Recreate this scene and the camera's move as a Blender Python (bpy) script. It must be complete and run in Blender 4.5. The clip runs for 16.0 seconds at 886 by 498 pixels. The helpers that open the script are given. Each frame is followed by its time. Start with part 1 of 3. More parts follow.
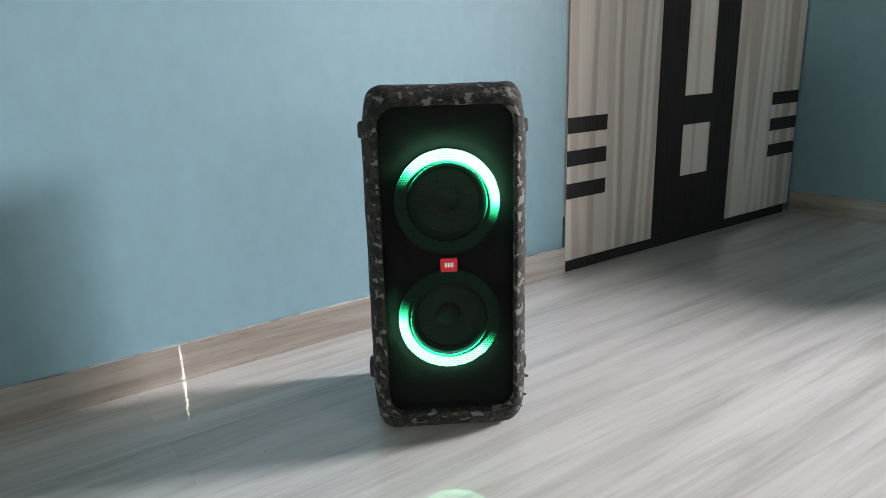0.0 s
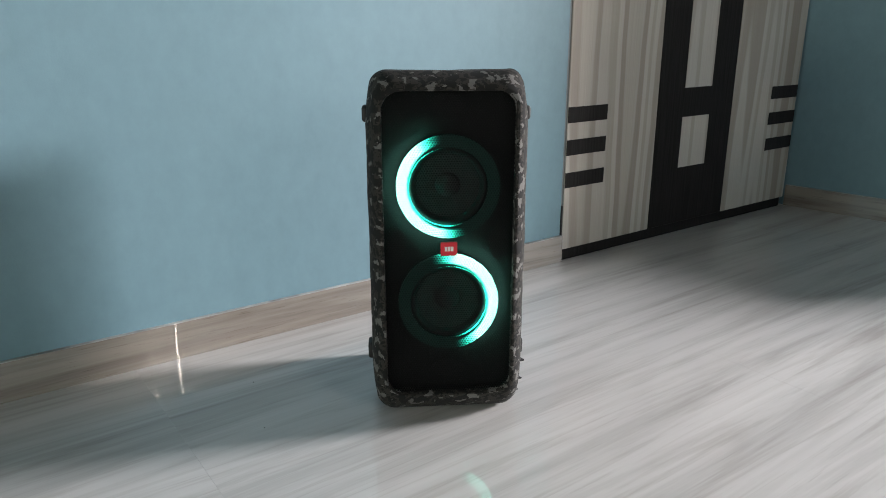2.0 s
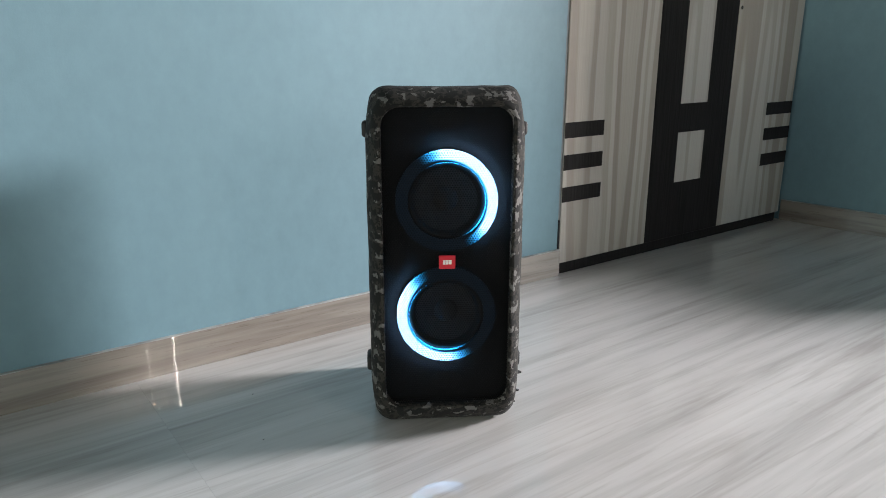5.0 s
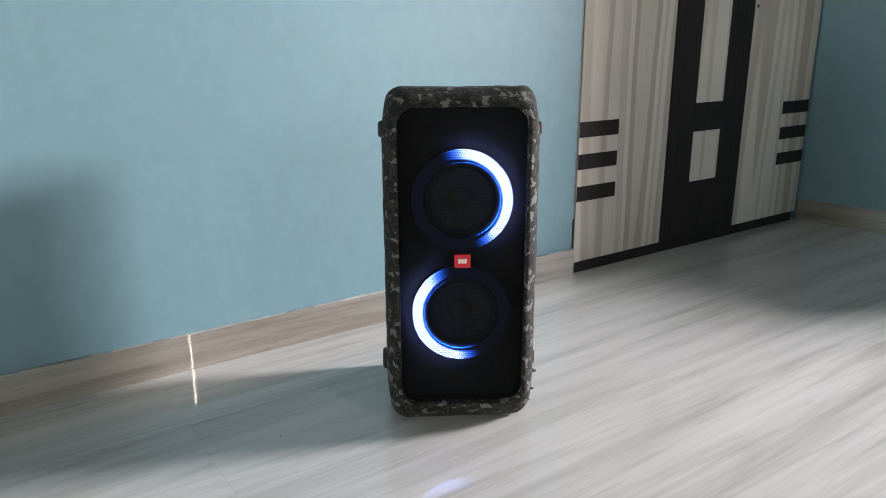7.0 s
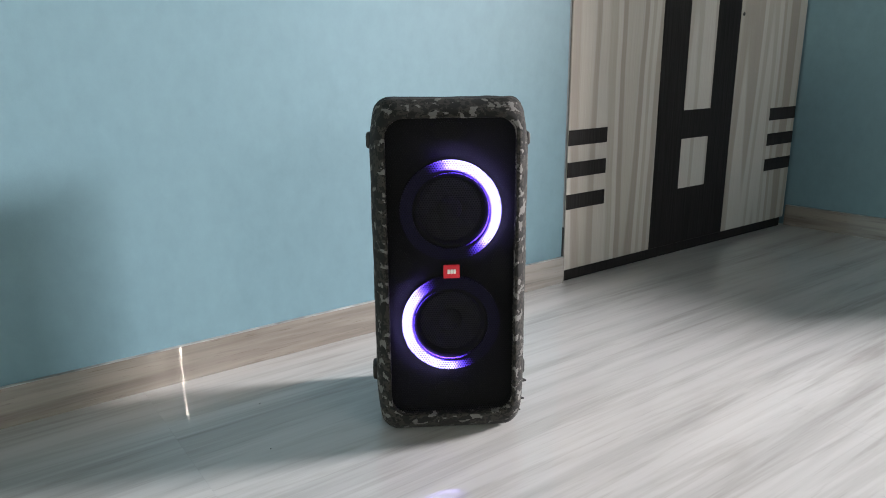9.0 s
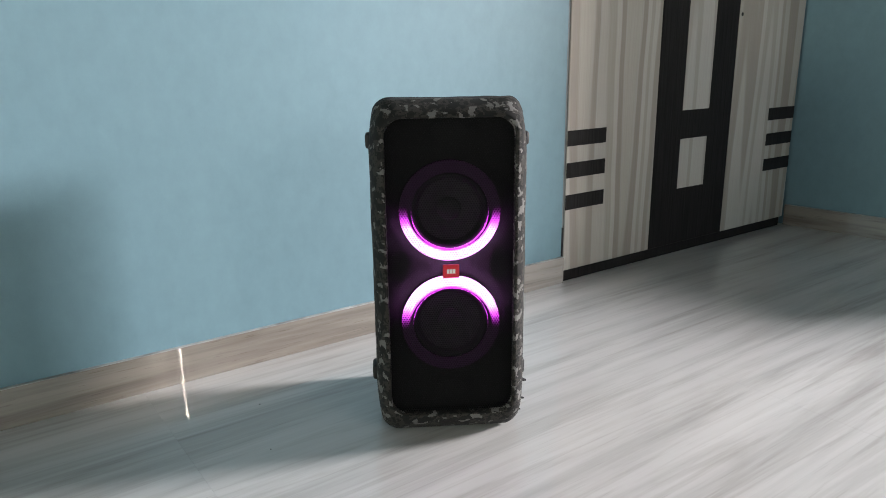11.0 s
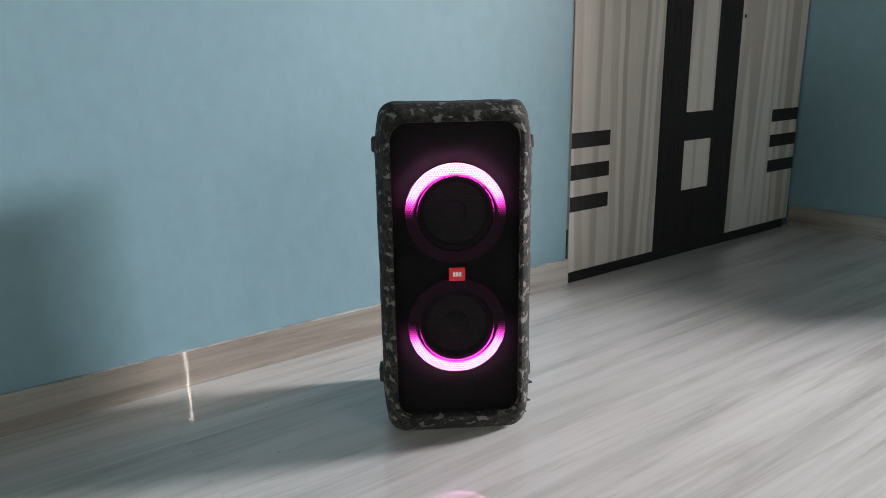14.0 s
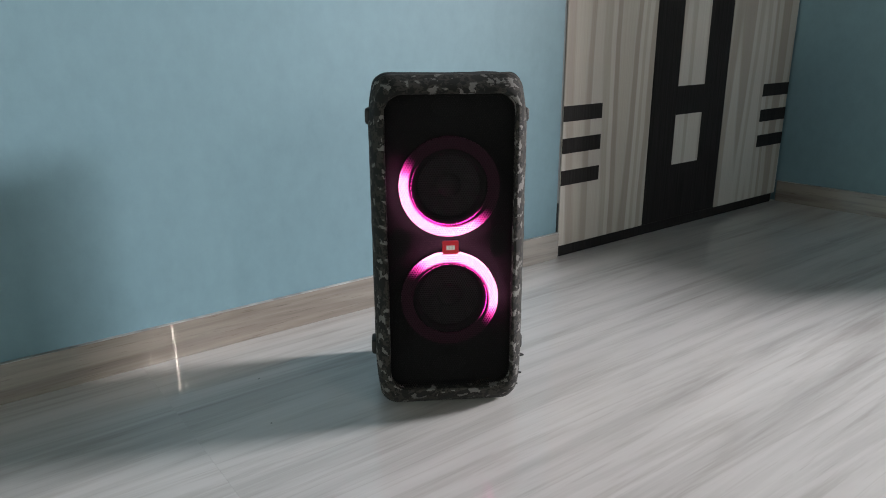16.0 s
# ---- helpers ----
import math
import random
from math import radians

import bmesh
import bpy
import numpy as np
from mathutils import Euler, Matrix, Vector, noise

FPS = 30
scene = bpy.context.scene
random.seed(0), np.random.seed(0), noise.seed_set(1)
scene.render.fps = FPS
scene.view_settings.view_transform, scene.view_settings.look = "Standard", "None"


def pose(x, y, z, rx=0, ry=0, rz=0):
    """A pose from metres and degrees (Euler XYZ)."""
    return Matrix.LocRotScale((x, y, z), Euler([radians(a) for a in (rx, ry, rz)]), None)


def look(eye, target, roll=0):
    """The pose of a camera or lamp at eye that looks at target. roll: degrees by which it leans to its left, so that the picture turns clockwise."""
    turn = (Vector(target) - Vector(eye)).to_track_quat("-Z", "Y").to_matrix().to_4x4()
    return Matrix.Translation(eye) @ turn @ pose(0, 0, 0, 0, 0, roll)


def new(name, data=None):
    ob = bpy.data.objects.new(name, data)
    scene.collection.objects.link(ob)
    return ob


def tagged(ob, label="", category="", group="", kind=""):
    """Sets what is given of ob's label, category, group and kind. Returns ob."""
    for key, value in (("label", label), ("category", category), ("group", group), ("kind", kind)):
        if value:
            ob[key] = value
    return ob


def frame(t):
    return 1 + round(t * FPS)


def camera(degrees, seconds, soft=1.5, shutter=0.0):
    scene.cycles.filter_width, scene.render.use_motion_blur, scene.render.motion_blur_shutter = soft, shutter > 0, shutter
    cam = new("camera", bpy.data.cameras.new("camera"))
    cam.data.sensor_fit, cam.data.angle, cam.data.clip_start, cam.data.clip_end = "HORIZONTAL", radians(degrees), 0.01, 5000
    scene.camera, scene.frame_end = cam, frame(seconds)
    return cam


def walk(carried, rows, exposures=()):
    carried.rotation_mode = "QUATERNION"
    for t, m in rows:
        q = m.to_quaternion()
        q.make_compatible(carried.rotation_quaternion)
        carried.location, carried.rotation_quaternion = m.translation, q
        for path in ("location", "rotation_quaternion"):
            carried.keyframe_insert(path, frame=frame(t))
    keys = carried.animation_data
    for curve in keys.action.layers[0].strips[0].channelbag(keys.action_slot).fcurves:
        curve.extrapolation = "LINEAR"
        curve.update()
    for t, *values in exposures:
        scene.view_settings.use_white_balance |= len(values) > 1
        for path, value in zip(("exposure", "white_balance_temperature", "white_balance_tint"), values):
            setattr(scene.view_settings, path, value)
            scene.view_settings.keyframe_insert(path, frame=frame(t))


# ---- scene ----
cam = camera(63.4, 16.0, soft=1.0)
PATH = [
    (0, (-1.732, -1.702, 0.784), (-0.617, -0.136, 0.232), -1.5),
    (0.5, (-1.739, -1.704, 0.781), (-0.625, -0.142, 0.215), -1.4),
    (1, (-1.746, -1.708, 0.778), (-0.629, -0.154, 0.198), -1.0),
    (1.5, (-1.75, -1.711, 0.777), (-0.627, -0.162, 0.193), -0.4),
    (2, (-1.753, -1.715, 0.784), (-0.634, -0.164, 0.198), -0.1),
    (2.5, (-1.76, -1.726, 0.784), (-0.645, -0.171, 0.202), 0.1),
    (3, (-1.763, -1.73, 0.78), (-0.639, -0.177, 0.211), 0.0),
    (3.5, (-1.762, -1.732, 0.788), (-0.629, -0.179, 0.235), -0.2),
    (4, (-1.761, -1.73, 0.788), (-0.622, -0.18, 0.241), -0.1),
    (6.5, (-1.773, -1.732, 0.79), (-0.67, -0.157, 0.238), -0.0),
    (7, (-1.774, -1.738, 0.791), (-0.676, -0.16, 0.241), -0.2),
    (7.5, (-1.772, -1.736, 0.789), (-0.668, -0.161, 0.239), -0.2),
    (8, (-1.773, -1.738, 0.79), (-0.661, -0.167, 0.247), -0.3),
    (8.5, (-1.771, -1.741, 0.794), (-0.654, -0.17, 0.26), -0.5),
    (9, (-1.768, -1.739, 0.798), (-0.648, -0.17, 0.266), -0.5),
    (11.5, (-1.769, -1.742, 0.794), (-0.649, -0.17, 0.271), -0.8),
    (12, (-1.767, -1.74, 0.799), (-0.651, -0.163, 0.281), -0.9),
    (12.5, (-1.77, -1.737, 0.8), (-0.655, -0.159, 0.286), -0.9),
    (13, (-1.776, -1.742, 0.8), (-0.661, -0.162, 0.289), -1.0),
    (13.5, (-1.777, -1.744, 0.799), (-0.663, -0.165, 0.282), -1.0),
    (14, (-1.777, -1.744, 0.798), (-0.662, -0.167, 0.277), -1.0),
    (14.5, (-1.773, -1.743, 0.798), (-0.655, -0.169, 0.277), -1.2),
    (15, (-1.775, -1.741, 0.8), (-0.658, -0.168, 0.272), -1.4),
    (15.5, (-1.783, -1.741, 0.797), (-0.669, -0.178, 0.233), -1.3),
    (16, (-1.787, -1.734, 0.801), (-0.656, -0.197, 0.204), -0.3),
]
EXPOSURE = 0.46
walk(cam, [(t, look(eye, target, roll)) for t, eye, target, roll in PATH],
     [(t, EXPOSURE + d) for t, d in ((0, -0.22), (0.5, -0.36), (1, -0.17), (1.5, -0.1), (2, -0.35), (2.5, -0.18), (3, -0.25), (3.5, -0.15), (4, -0.33), (6.5, -0.14), (7, -0.14), (8, -0.08), (9, -0.1), (11.5, -0.22), (12.5, -0.37), (14, -0.43), (15, -0.38), (15.5, -0.40), (16, -0.53))])

# ---- light ----
world = bpy.data.worlds.new("sky_world")
scene.world = world
world.use_nodes = True
wn, wl = world.node_tree.nodes, world.node_tree.links
sky = wn.new("ShaderNodeTexSky")
sky.sky_type, sky.sun_disc = "NISHITA", False
sky.sun_elevation, sky.sun_rotation = radians(13.4), radians(114.5)
wl.new(sky.outputs[0], wn["Background"].inputs[0])
wn["Background"].inputs[1].default_value = 0.03


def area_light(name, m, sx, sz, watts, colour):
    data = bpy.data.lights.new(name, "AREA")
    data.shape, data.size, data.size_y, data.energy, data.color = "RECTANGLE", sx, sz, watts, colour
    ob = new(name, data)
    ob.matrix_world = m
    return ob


# unseen east opening, its edges and low part placed to shape the light
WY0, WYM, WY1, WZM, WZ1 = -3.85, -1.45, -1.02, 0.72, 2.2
# area lamp out of view stands in for soft daylight through this opening
area_light("east_daylight_lamp", look((5.1, -3.0, 2.2), (-0.95, -0.5, 0.45)), 0.9, 0.9, 940, (1.0, 0.962, 0.985))
# weak fill lamp added behind the opening to lift the floor
area_light("east_fill", look((2.02, -2.6, 1.2), (0.0, -1.9, 0.5)), 1.6, 1.6, 5, (0.90, 0.96, 1.0))
# fill lamps added behind the camera and in the far west wall
area_light("south_fill", look((-1.6, -4.02, 0.85), (-1.6, 0, 0.85)), 0.9, 1.0, 8.0, (1.0, 0.96, 0.90))
area_light("west_fill", look((-6.02, -1.5, 0.60), (0, -1.5, 0.60)), 1.6, 0.8, 60, (0.97, 1.0, 0.85))


# ---- materials ----
def mat(name, rough=0.5, metal=0.0, spec=0.5):
    m = bpy.data.materials.new(name)
    m.use_nodes = True
    b = m.node_tree.nodes["Principled BSDF"]
    b.inputs["Roughness"].default_value = rough
    b.inputs["Metallic"].default_value = metal
    b.inputs["Specular IOR Level"].default_value = spec
    return m, m.node_tree.nodes, m.node_tree.links, b


def val(node, i, v):
    node.inputs[i].default_value = v


def ramp(nodes, stops, constant=False):
    r = nodes.new("ShaderNodeValToRGB")
    cr = r.color_ramp
    if constant:
        cr.interpolation = "CONSTANT"
    while len(cr.elements) < len(stops):
        cr.elements.new(0.5)
    for e, (p, c) in zip(cr.elements, stops):
        e.position, e.color = p, (*c, 1)
    return r


def noise_tex(nodes, links, vec, scale, detail=4, rough=0.55, distortion=0.0):
    n = nodes.new("ShaderNodeTexNoise")
    n.inputs["Scale"].default_value = scale
    n.inputs["Detail"].default_value = detail
    n.inputs["Roughness"].default_value = rough
    n.inputs["Distortion"].default_value = distortion
    if vec is not None:
        links.new(vec, n.inputs["Vector"])
    return n


def mapping(nodes, links, vec, scale=(1, 1, 1), rot=(0, 0, 0)):
    m = nodes.new("ShaderNodeMapping")
    m.inputs["Scale"].default_value = scale
    m.inputs["Rotation"].default_value = rot
    links.new(vec, m.inputs["Vector"])
    return m.outputs[0]


def shifted(nodes, links, vec, amount):
    """Object coordinates moved by a random amount for each piece."""
    info = nodes.new("ShaderNodeObjectInfo")
    mul = nodes.new("ShaderNodeMath")
    mul.operation = "MULTIPLY"
    mul.inputs[1].default_value = amount
    links.new(info.outputs["Random"], mul.inputs[0])
    add = nodes.new("ShaderNodeVectorMath")
    links.new(vec, add.inputs[0])
    links.new(mul.outputs[0], add.inputs[1])
    return add.outputs[0]


def coords(nodes, kind="Object"):
    return nodes.new("ShaderNodeTexCoord").outputs[kind]


def mixc(nodes, links, fac, a, b, mode="MIX"):
    m = nodes.new("ShaderNodeMix")
    m.data_type, m.blend_type = "RGBA", mode
    for sock, v in ((m.inputs[0], fac), (m.inputs[6], a), (m.inputs[7], b)):
        if isinstance(v, (int, float)):
            sock.default_value = v
        elif isinstance(v, tuple):
            sock.default_value = (*v, 1)
        else:
            links.new(v, sock)
    return m.outputs[2]


def bump(nodes, links, b, height, strength, distance):
    n = nodes.new("ShaderNodeBump")
    n.inputs["Strength"].default_value = strength
    n.inputs["Distance"].default_value = distance
    links.new(height, n.inputs["Height"])
    links.new(n.outputs[0], b.inputs["Normal"])


def mathn(n, l, op, a, b=None):
    k = n.new("ShaderNodeMath")
    k.operation = op
    for i, v in enumerate((a, b)):
        if v is None:
            continue
        if isinstance(v, (int, float)):
            k.inputs[i].default_value = v
        else:
            l.new(v, k.inputs[i])
    return k.outputs[0]


def smooth(n, l, v, a, b, lo=0.0, hi=1.0):
    mr = n.new("ShaderNodeMapRange")
    mr.interpolation_type = "SMOOTHSTEP"
    l.new(v, mr.inputs[0])
    val(mr, 3, lo), val(mr, 4, hi)
    for i, x in ((1, a), (2, b)):
        if isinstance(x, (int, float)):
            val(mr, i, x)
        else:
            l.new(x, mr.inputs[i])
    return mr.outputs[0]


def paint_material(name, c, dark):
    m, n, l, b = mat(name, 0.55, spec=0.35)
    co = coords(n)
    big = noise_tex(n, l, co, 1.3, 3)
    fine = noise_tex(n, l, mapping(n, l, co, (1, 1, 0.7)), 22, 6, 0.68)
    mix = mixc(n, l, big.outputs[0], c, dark)
    r = ramp(n, [(0.3, (0.93,) * 3), (0.7, (1.05,) * 3)])
    l.new(fine.outputs[0], r.inputs[0])
    l.new(mixc(n, l, 1.0, mix, r.outputs[0], "MULTIPLY"), b.inputs["Base Color"])
    grain = noise_tex(n, l, co, 260, 3)
    bump(n, l, b, grain.outputs[0], 0.12, 0.002)
    return m


BLUE = paint_material("blue_wall_paint", (0.164, 0.273, 0.318), (0.152, 0.256, 0.300))
# ceiling is out of view; its dark colour is set to cut bounced light
WHITE = paint_material("ceiling_paint", (0.11, 0.10, 0.09), (0.09, 0.083, 0.075))


def veined(name, base, vein, dark, rough, shift, along=(0.5, 9, 9), wave=0.0, coat=0.5, ior=1.5, grain=0.8, dashes=0.7, through_tiles=False, sheen=0.4, lines=()):
    """Polished stone-look tile with long veins along x."""
    m, n, l, b = mat(name, rough, spec=sheen)
    b.inputs["Coat Weight"].default_value = coat
    b.inputs["Coat Roughness"].default_value = 0.02
    b.inputs["Coat IOR"].default_value = ior
    # matched slabs: the veins run on from tile to tile
    co = shifted(n, l, n.new("ShaderNodeNewGeometry").outputs["Position"] if through_tiles else coords(n), shift)
    slant = mapping(n, l, co, along, (0, 0, radians(1)))
    broad = noise_tex(n, l, slant, 0.9, 6, 0.62, 1.0)
    r1 = ramp(n, [(0.34, vein), (0.52, base), (0.68, tuple(min(1, v * 1.1) for v in base))])
    l.new(broad.outputs[0], r1.inputs[0])
    fine = noise_tex(n, l, mapping(n, l, slant, (2.2, 2.4, 2.4)), 1.4, 5, 0.6, 0.3)
    r2 = ramp(n, [(0.30, (0.72, 0.70, 0.68)), (0.46, (1, 1, 1)), (0.7, (1.06,) * 3)])
    l.new(fine.outputs[0], r2.inputs[0])
    c = mixc(n, l, grain, r1.outputs[0], r2.outputs[0], "MULTIPLY")
    dash = noise_tex(n, l, mapping(n, l, slant, (9, 16, 16)), 1.7, 3, 0.5)
    r3 = ramp(n, [(0.29, dark), (0.36, (1, 1, 1))])
    l.new(dash.outputs[0], r3.inputs[0])
    c = mixc(n, l, dashes, c, r3.outputs[0], "MULTIPLY")
    for scale, lo, width in lines:
        n4 = noise_tex(n, l, mapping(n, l, slant, (scale * 0.6, scale, scale)), 1.0, 4, 0.5, 0.5)
        ridge = mathn(n, l, "ABSOLUTE", mathn(n, l, "SUBTRACT", n4.outputs[0], 0.5))
        r5 = ramp(n, [(0.0, (lo, lo * 0.985, lo * 0.965)), (width, (1, 1, 1))])
        l.new(ridge, r5.inputs[0])
        c = mixc(n, l, 0.42, c, r5.outputs[0], "MULTIPLY")
    l.new(c, b.inputs["Base Color"])
    smear = noise_tex(n, l, co, 7, 3)
    r4 = ramp(n, [(0.3, (rough * 0.93,) * 3), (0.75, (rough * 1.08,) * 3)])
    l.new(smear.outputs[0], r4.inputs[0])
    l.new(r4.outputs[0], b.inputs["Roughness"])
    if wave:
        w = noise_tex(n, l, co, 48, 2)
        bump(n, l, b, w.outputs[0], wave, 0.004)
        l.new(b.inputs["Normal"].links[0].from_socket, b.inputs["Coat Normal"])
    return m


FLOOR = veined("polished_floor_tile", (0.525, 0.517, 0.507), (0.392, 0.384, 0.372), (0.62, 0.60, 0.58), 0.46, 0.012, (0.5, 8.0, 8.0), coat=1.0, ior=1.6, grain=0.75, dashes=0.22, through_tiles=True, sheen=0.2, lines=((0.7, 0.80, 0.012), (1.5, 0.90, 0.016)))
SKIRT = veined("skirting_tile", (0.265, 0.233, 0.200), (0.165, 0.139, 0.114), (0.5, 0.45, 0.4), 0.25, 17, (0.8, 14, 14), 0.006, 1.0, 2.2)


def plain(name, c, rough=0.5, metal=0.0, var=0.12, scale=30, relief=0.1, spec=0.5):
    m, n, l, b = mat(name, rough, metal, spec)
    t = noise_tex(n, l, coords(n), scale, 5)
    r = ramp(n, [(0.3, tuple(v * (1 - var) for v in c)), (0.7, tuple(min(1, v * (1 + var)) for v in c))])
    l.new(t.outputs[0], r.inputs[0])
    l.new(r.outputs[0], b.inputs["Base Color"])
    bump(n, l, b, t.outputs[0], relief, 0.001)
    return m


GROUT = plain("grey_grout", (0.52, 0.51, 0.49), 0.6)
CAULK = plain("white_caulk_line", (0.36, 0.365, 0.36), 0.7, 0, 0.5, 14)
FILLER = plain("grey_filler_strip", (0.22, 0.23, 0.24), 0.8)
# dark colour for the shade inside the gap at the wall end
GAP_SHADE = plain("painted_gap_shade", (0.015, 0.015, 0.016), 0.8)
SHUTTER = plain("shutter_board", (0.25, 0.17, 0.10), 0.6)
CARCASS = plain("wardrobe_carcass_board", (0.12, 0.11, 0.10), 0.6)


def laminate(name, shift):
    """Pale laminate with upright bands of beige, grey and brown grain."""
    m, n, l, b = mat(name, 0.6, spec=0.12)
    co = shifted(n, l, coords(n), shift)
    bend = noise_tex(n, l, mapping(n, l, co, (1.5, 1, 1.1)), 1.6, 2)
    off = n.new("ShaderNodeVectorMath")
    off.operation = "MULTIPLY"
    off.inputs[1].default_value = (0.028, 0, 0)
    l.new(bend.outputs["Color"], off.inputs[0])
    add = n.new("ShaderNodeVectorMath")
    l.new(co, add.inputs[0])
    l.new(off.outputs[0], add.inputs[1])
    band = noise_tex(n, l, mapping(n, l, add.outputs[0], (1, 0.02, 0.03)), 4.8, 0.7, 0.4)
    tones = [(0.22, 0.66), (0.33, 0.90), (0.41, 0.74), (0.46, 1.0), (0.52, 0.84), (0.57, 1.02), (0.63, 0.70), (0.70, 0.92)]
    stops = []
    for k, (p, v) in enumerate(tones):
        c = (0.50 * v, 0.472 * v * min(1, 0.80 + 0.2 * v), 0.440 * v * min(1, 0.6 + 0.4 * v))
        stops.append((p, c))
        if k + 1 < len(tones):
            stops.append((tones[k + 1][0] - 0.012, c))
    r = ramp(n, stops)
    l.new(band.outputs[0], r.inputs[0])
    grain = noise_tex(n, l, mapping(n, l, add.outputs[0], (1, 0.1, 0.012)), 260, 5, 0.65)
    r2 = ramp(n, [(0.3, (0.90, 0.89, 0.87)), (0.65, (1.03,) * 3)])
    l.new(grain.outputs[0], r2.inputs[0])
    l.new(mixc(n, l, 1.0, r.outputs[0], r2.outputs[0], "MULTIPLY"), b.inputs["Base Color"])
    bump(n, l, b, grain.outputs[0], 0.08, 0.0006)
    return m


LAMINATE = laminate("pale_banded_laminate", 0.0)


def black_laminate():
    m, n, l, b = mat("black_wood_laminate", 0.55, spec=0.08)
    g = noise_tex(n, l, mapping(n, l, coords(n), (1, 0.1, 0.03)), 130, 5, 0.65)
    r = ramp(n, [(0.3, (0.010, 0.009, 0.009)), (0.7, (0.024, 0.022, 0.022))])
    l.new(g.outputs[0], r.inputs[0])
    l.new(r.outputs[0], b.inputs["Base Color"])
    bump(n, l, b, g.outputs[0], 0.15, 0.0006)
    return m


BLACKWOOD = black_laminate()


def camouflage():
    """Printed camouflage fabric with small stepped patch edges."""
    m, n, l, b = mat("camouflage_fabric", 0.85, spec=0.2)
    co = coords(n)
    snap = n.new("ShaderNodeVectorMath")
    snap.operation = "SNAP"
    snap.inputs[1].default_value = (0.0022,) * 3
    l.new(co, snap.inputs[0])
    n1 = noise_tex(n, l, snap.outputs[0], 44, 3, 0.6, 0.3)
    n2 = noise_tex(n, l, mapping(n, l, snap.outputs[0], (1, 1, 1.2), (0.4, 0.7, 0.2)), 46, 1.8, 0.55, 0.4)
    r1 = ramp(n, [(0.0, (0.012, 0.0118, 0.0117)), (0.50, (0.033, 0.031, 0.027)), (0.60, (0.011, 0.0108, 0.0107))], True)
    l.new(n1.outputs[0], r1.inputs[0])
    r2 = ramp(n, [(0.0, (0, 0, 0)), (0.595, (1, 1, 1))], True)
    l.new(n2.outputs[0], r2.inputs[0])
    c = mixc(n, l, r2.outputs[0], r1.outputs[0], (0.135, 0.131, 0.126))
    weave = noise_tex(n, l, co, 900, 2)
    r3 = ramp(n, [(0.3, (0.8,) * 3), (0.7, (1.1,) * 3)])
    l.new(weave.outputs[0], r3.inputs[0])
    l.new(mixc(n, l, 1.0, c, r3.outputs[0], "MULTIPLY"), b.inputs["Base Color"])
    b.inputs["Sheen Weight"].default_value = 0.02
    fold = noise_tex(n, l, co, 42, 4)
    bump(n, l, b, fold.outputs[0], 0.25, 0.003)
    return m


CAMO = camouflage()
GRILLE = plain("black_grille_paint", (0.010, 0.010, 0.0104), 0.75, 0.0, 0.15, 200, 0.02, 0.06)
BAFFLE = plain("black_baffle_plastic", (0.012, 0.012, 0.0122), 0.8, spec=0.1)
CONE = plain("woofer_cone_paper", (0.028, 0.028, 0.0283), 0.8, 0, 0.2, 90, spec=0.1)
SURROUND = plain("woofer_surround_rubber", (0.014, 0.014, 0.0142), 0.7, spec=0.1)
RUBBER = plain("black_rubber", (0.010, 0.010, 0.010), 0.65)
CABINET = plain("black_cabinet_plastic", (0.016, 0.017, 0.019), 0.85, spec=0.1)
RED = plain("red_badge", (0.62, 0.02, 0.035), 0.35, 0, 0.04)
BADGE_WHITE = plain("badge_white_print", (0.75, 0.72, 0.68), 0.5, 0, 0.04)


def emitter(name, speaker_ob, stops, y0, y1, shape):
    """A lamp whose colour follows how deep it sits in the speaker, and whose brightness follows its own outline."""
    m = bpy.data.materials.new(name)
    m.use_nodes = True
    n, l = m.node_tree.nodes, m.node_tree.links
    n.clear()
    out = n.new("ShaderNodeOutputMaterial")
    em = n.new("ShaderNodeBsdfPrincipled")
    em.inputs["Base Color"].default_value = (0.007, 0.007, 0.0071, 1)
    em.inputs["Roughness"].default_value = 0.7
    em.inputs["Specular IOR Level"].default_value = 0.2
    place = speaker_ob.matrix_world
    dot = n.new("ShaderNodeVectorMath")
    dot.operation = "DOT_PRODUCT"
    dot.inputs[1].default_value = place.to_3x3() @ Vector((0, 1, 0))
    l.new(n.new("ShaderNodeObjectInfo").outputs["Location"], dot.inputs[0])
    start = place.translation.dot(place.to_3x3() @ Vector((0, 1, 0)))
    mr = n.new("ShaderNodeMapRange")
    val(mr, 1, start + y0), val(mr, 2, start + y1)
    l.new(dot.outputs["Value"], mr.inputs[0])
    r = ramp(n, stops)
    l.new(mr.outputs[0], r.inputs[0])
    own = n.new("ShaderNodeSeparateXYZ")
    l.new(coords(n), own.inputs[0])
    strength, pale = shape(n, l, own)
    l.new(mixc(n, l, pale, r.outputs[0], (1.0, 1.0, 1.0)), em.inputs["Emission Color"])
    l.new(strength, em.inputs["Emission Strength"])
    l.new(em.outputs[0], out.inputs[0])
    return m


RING_GLOW = 4.8


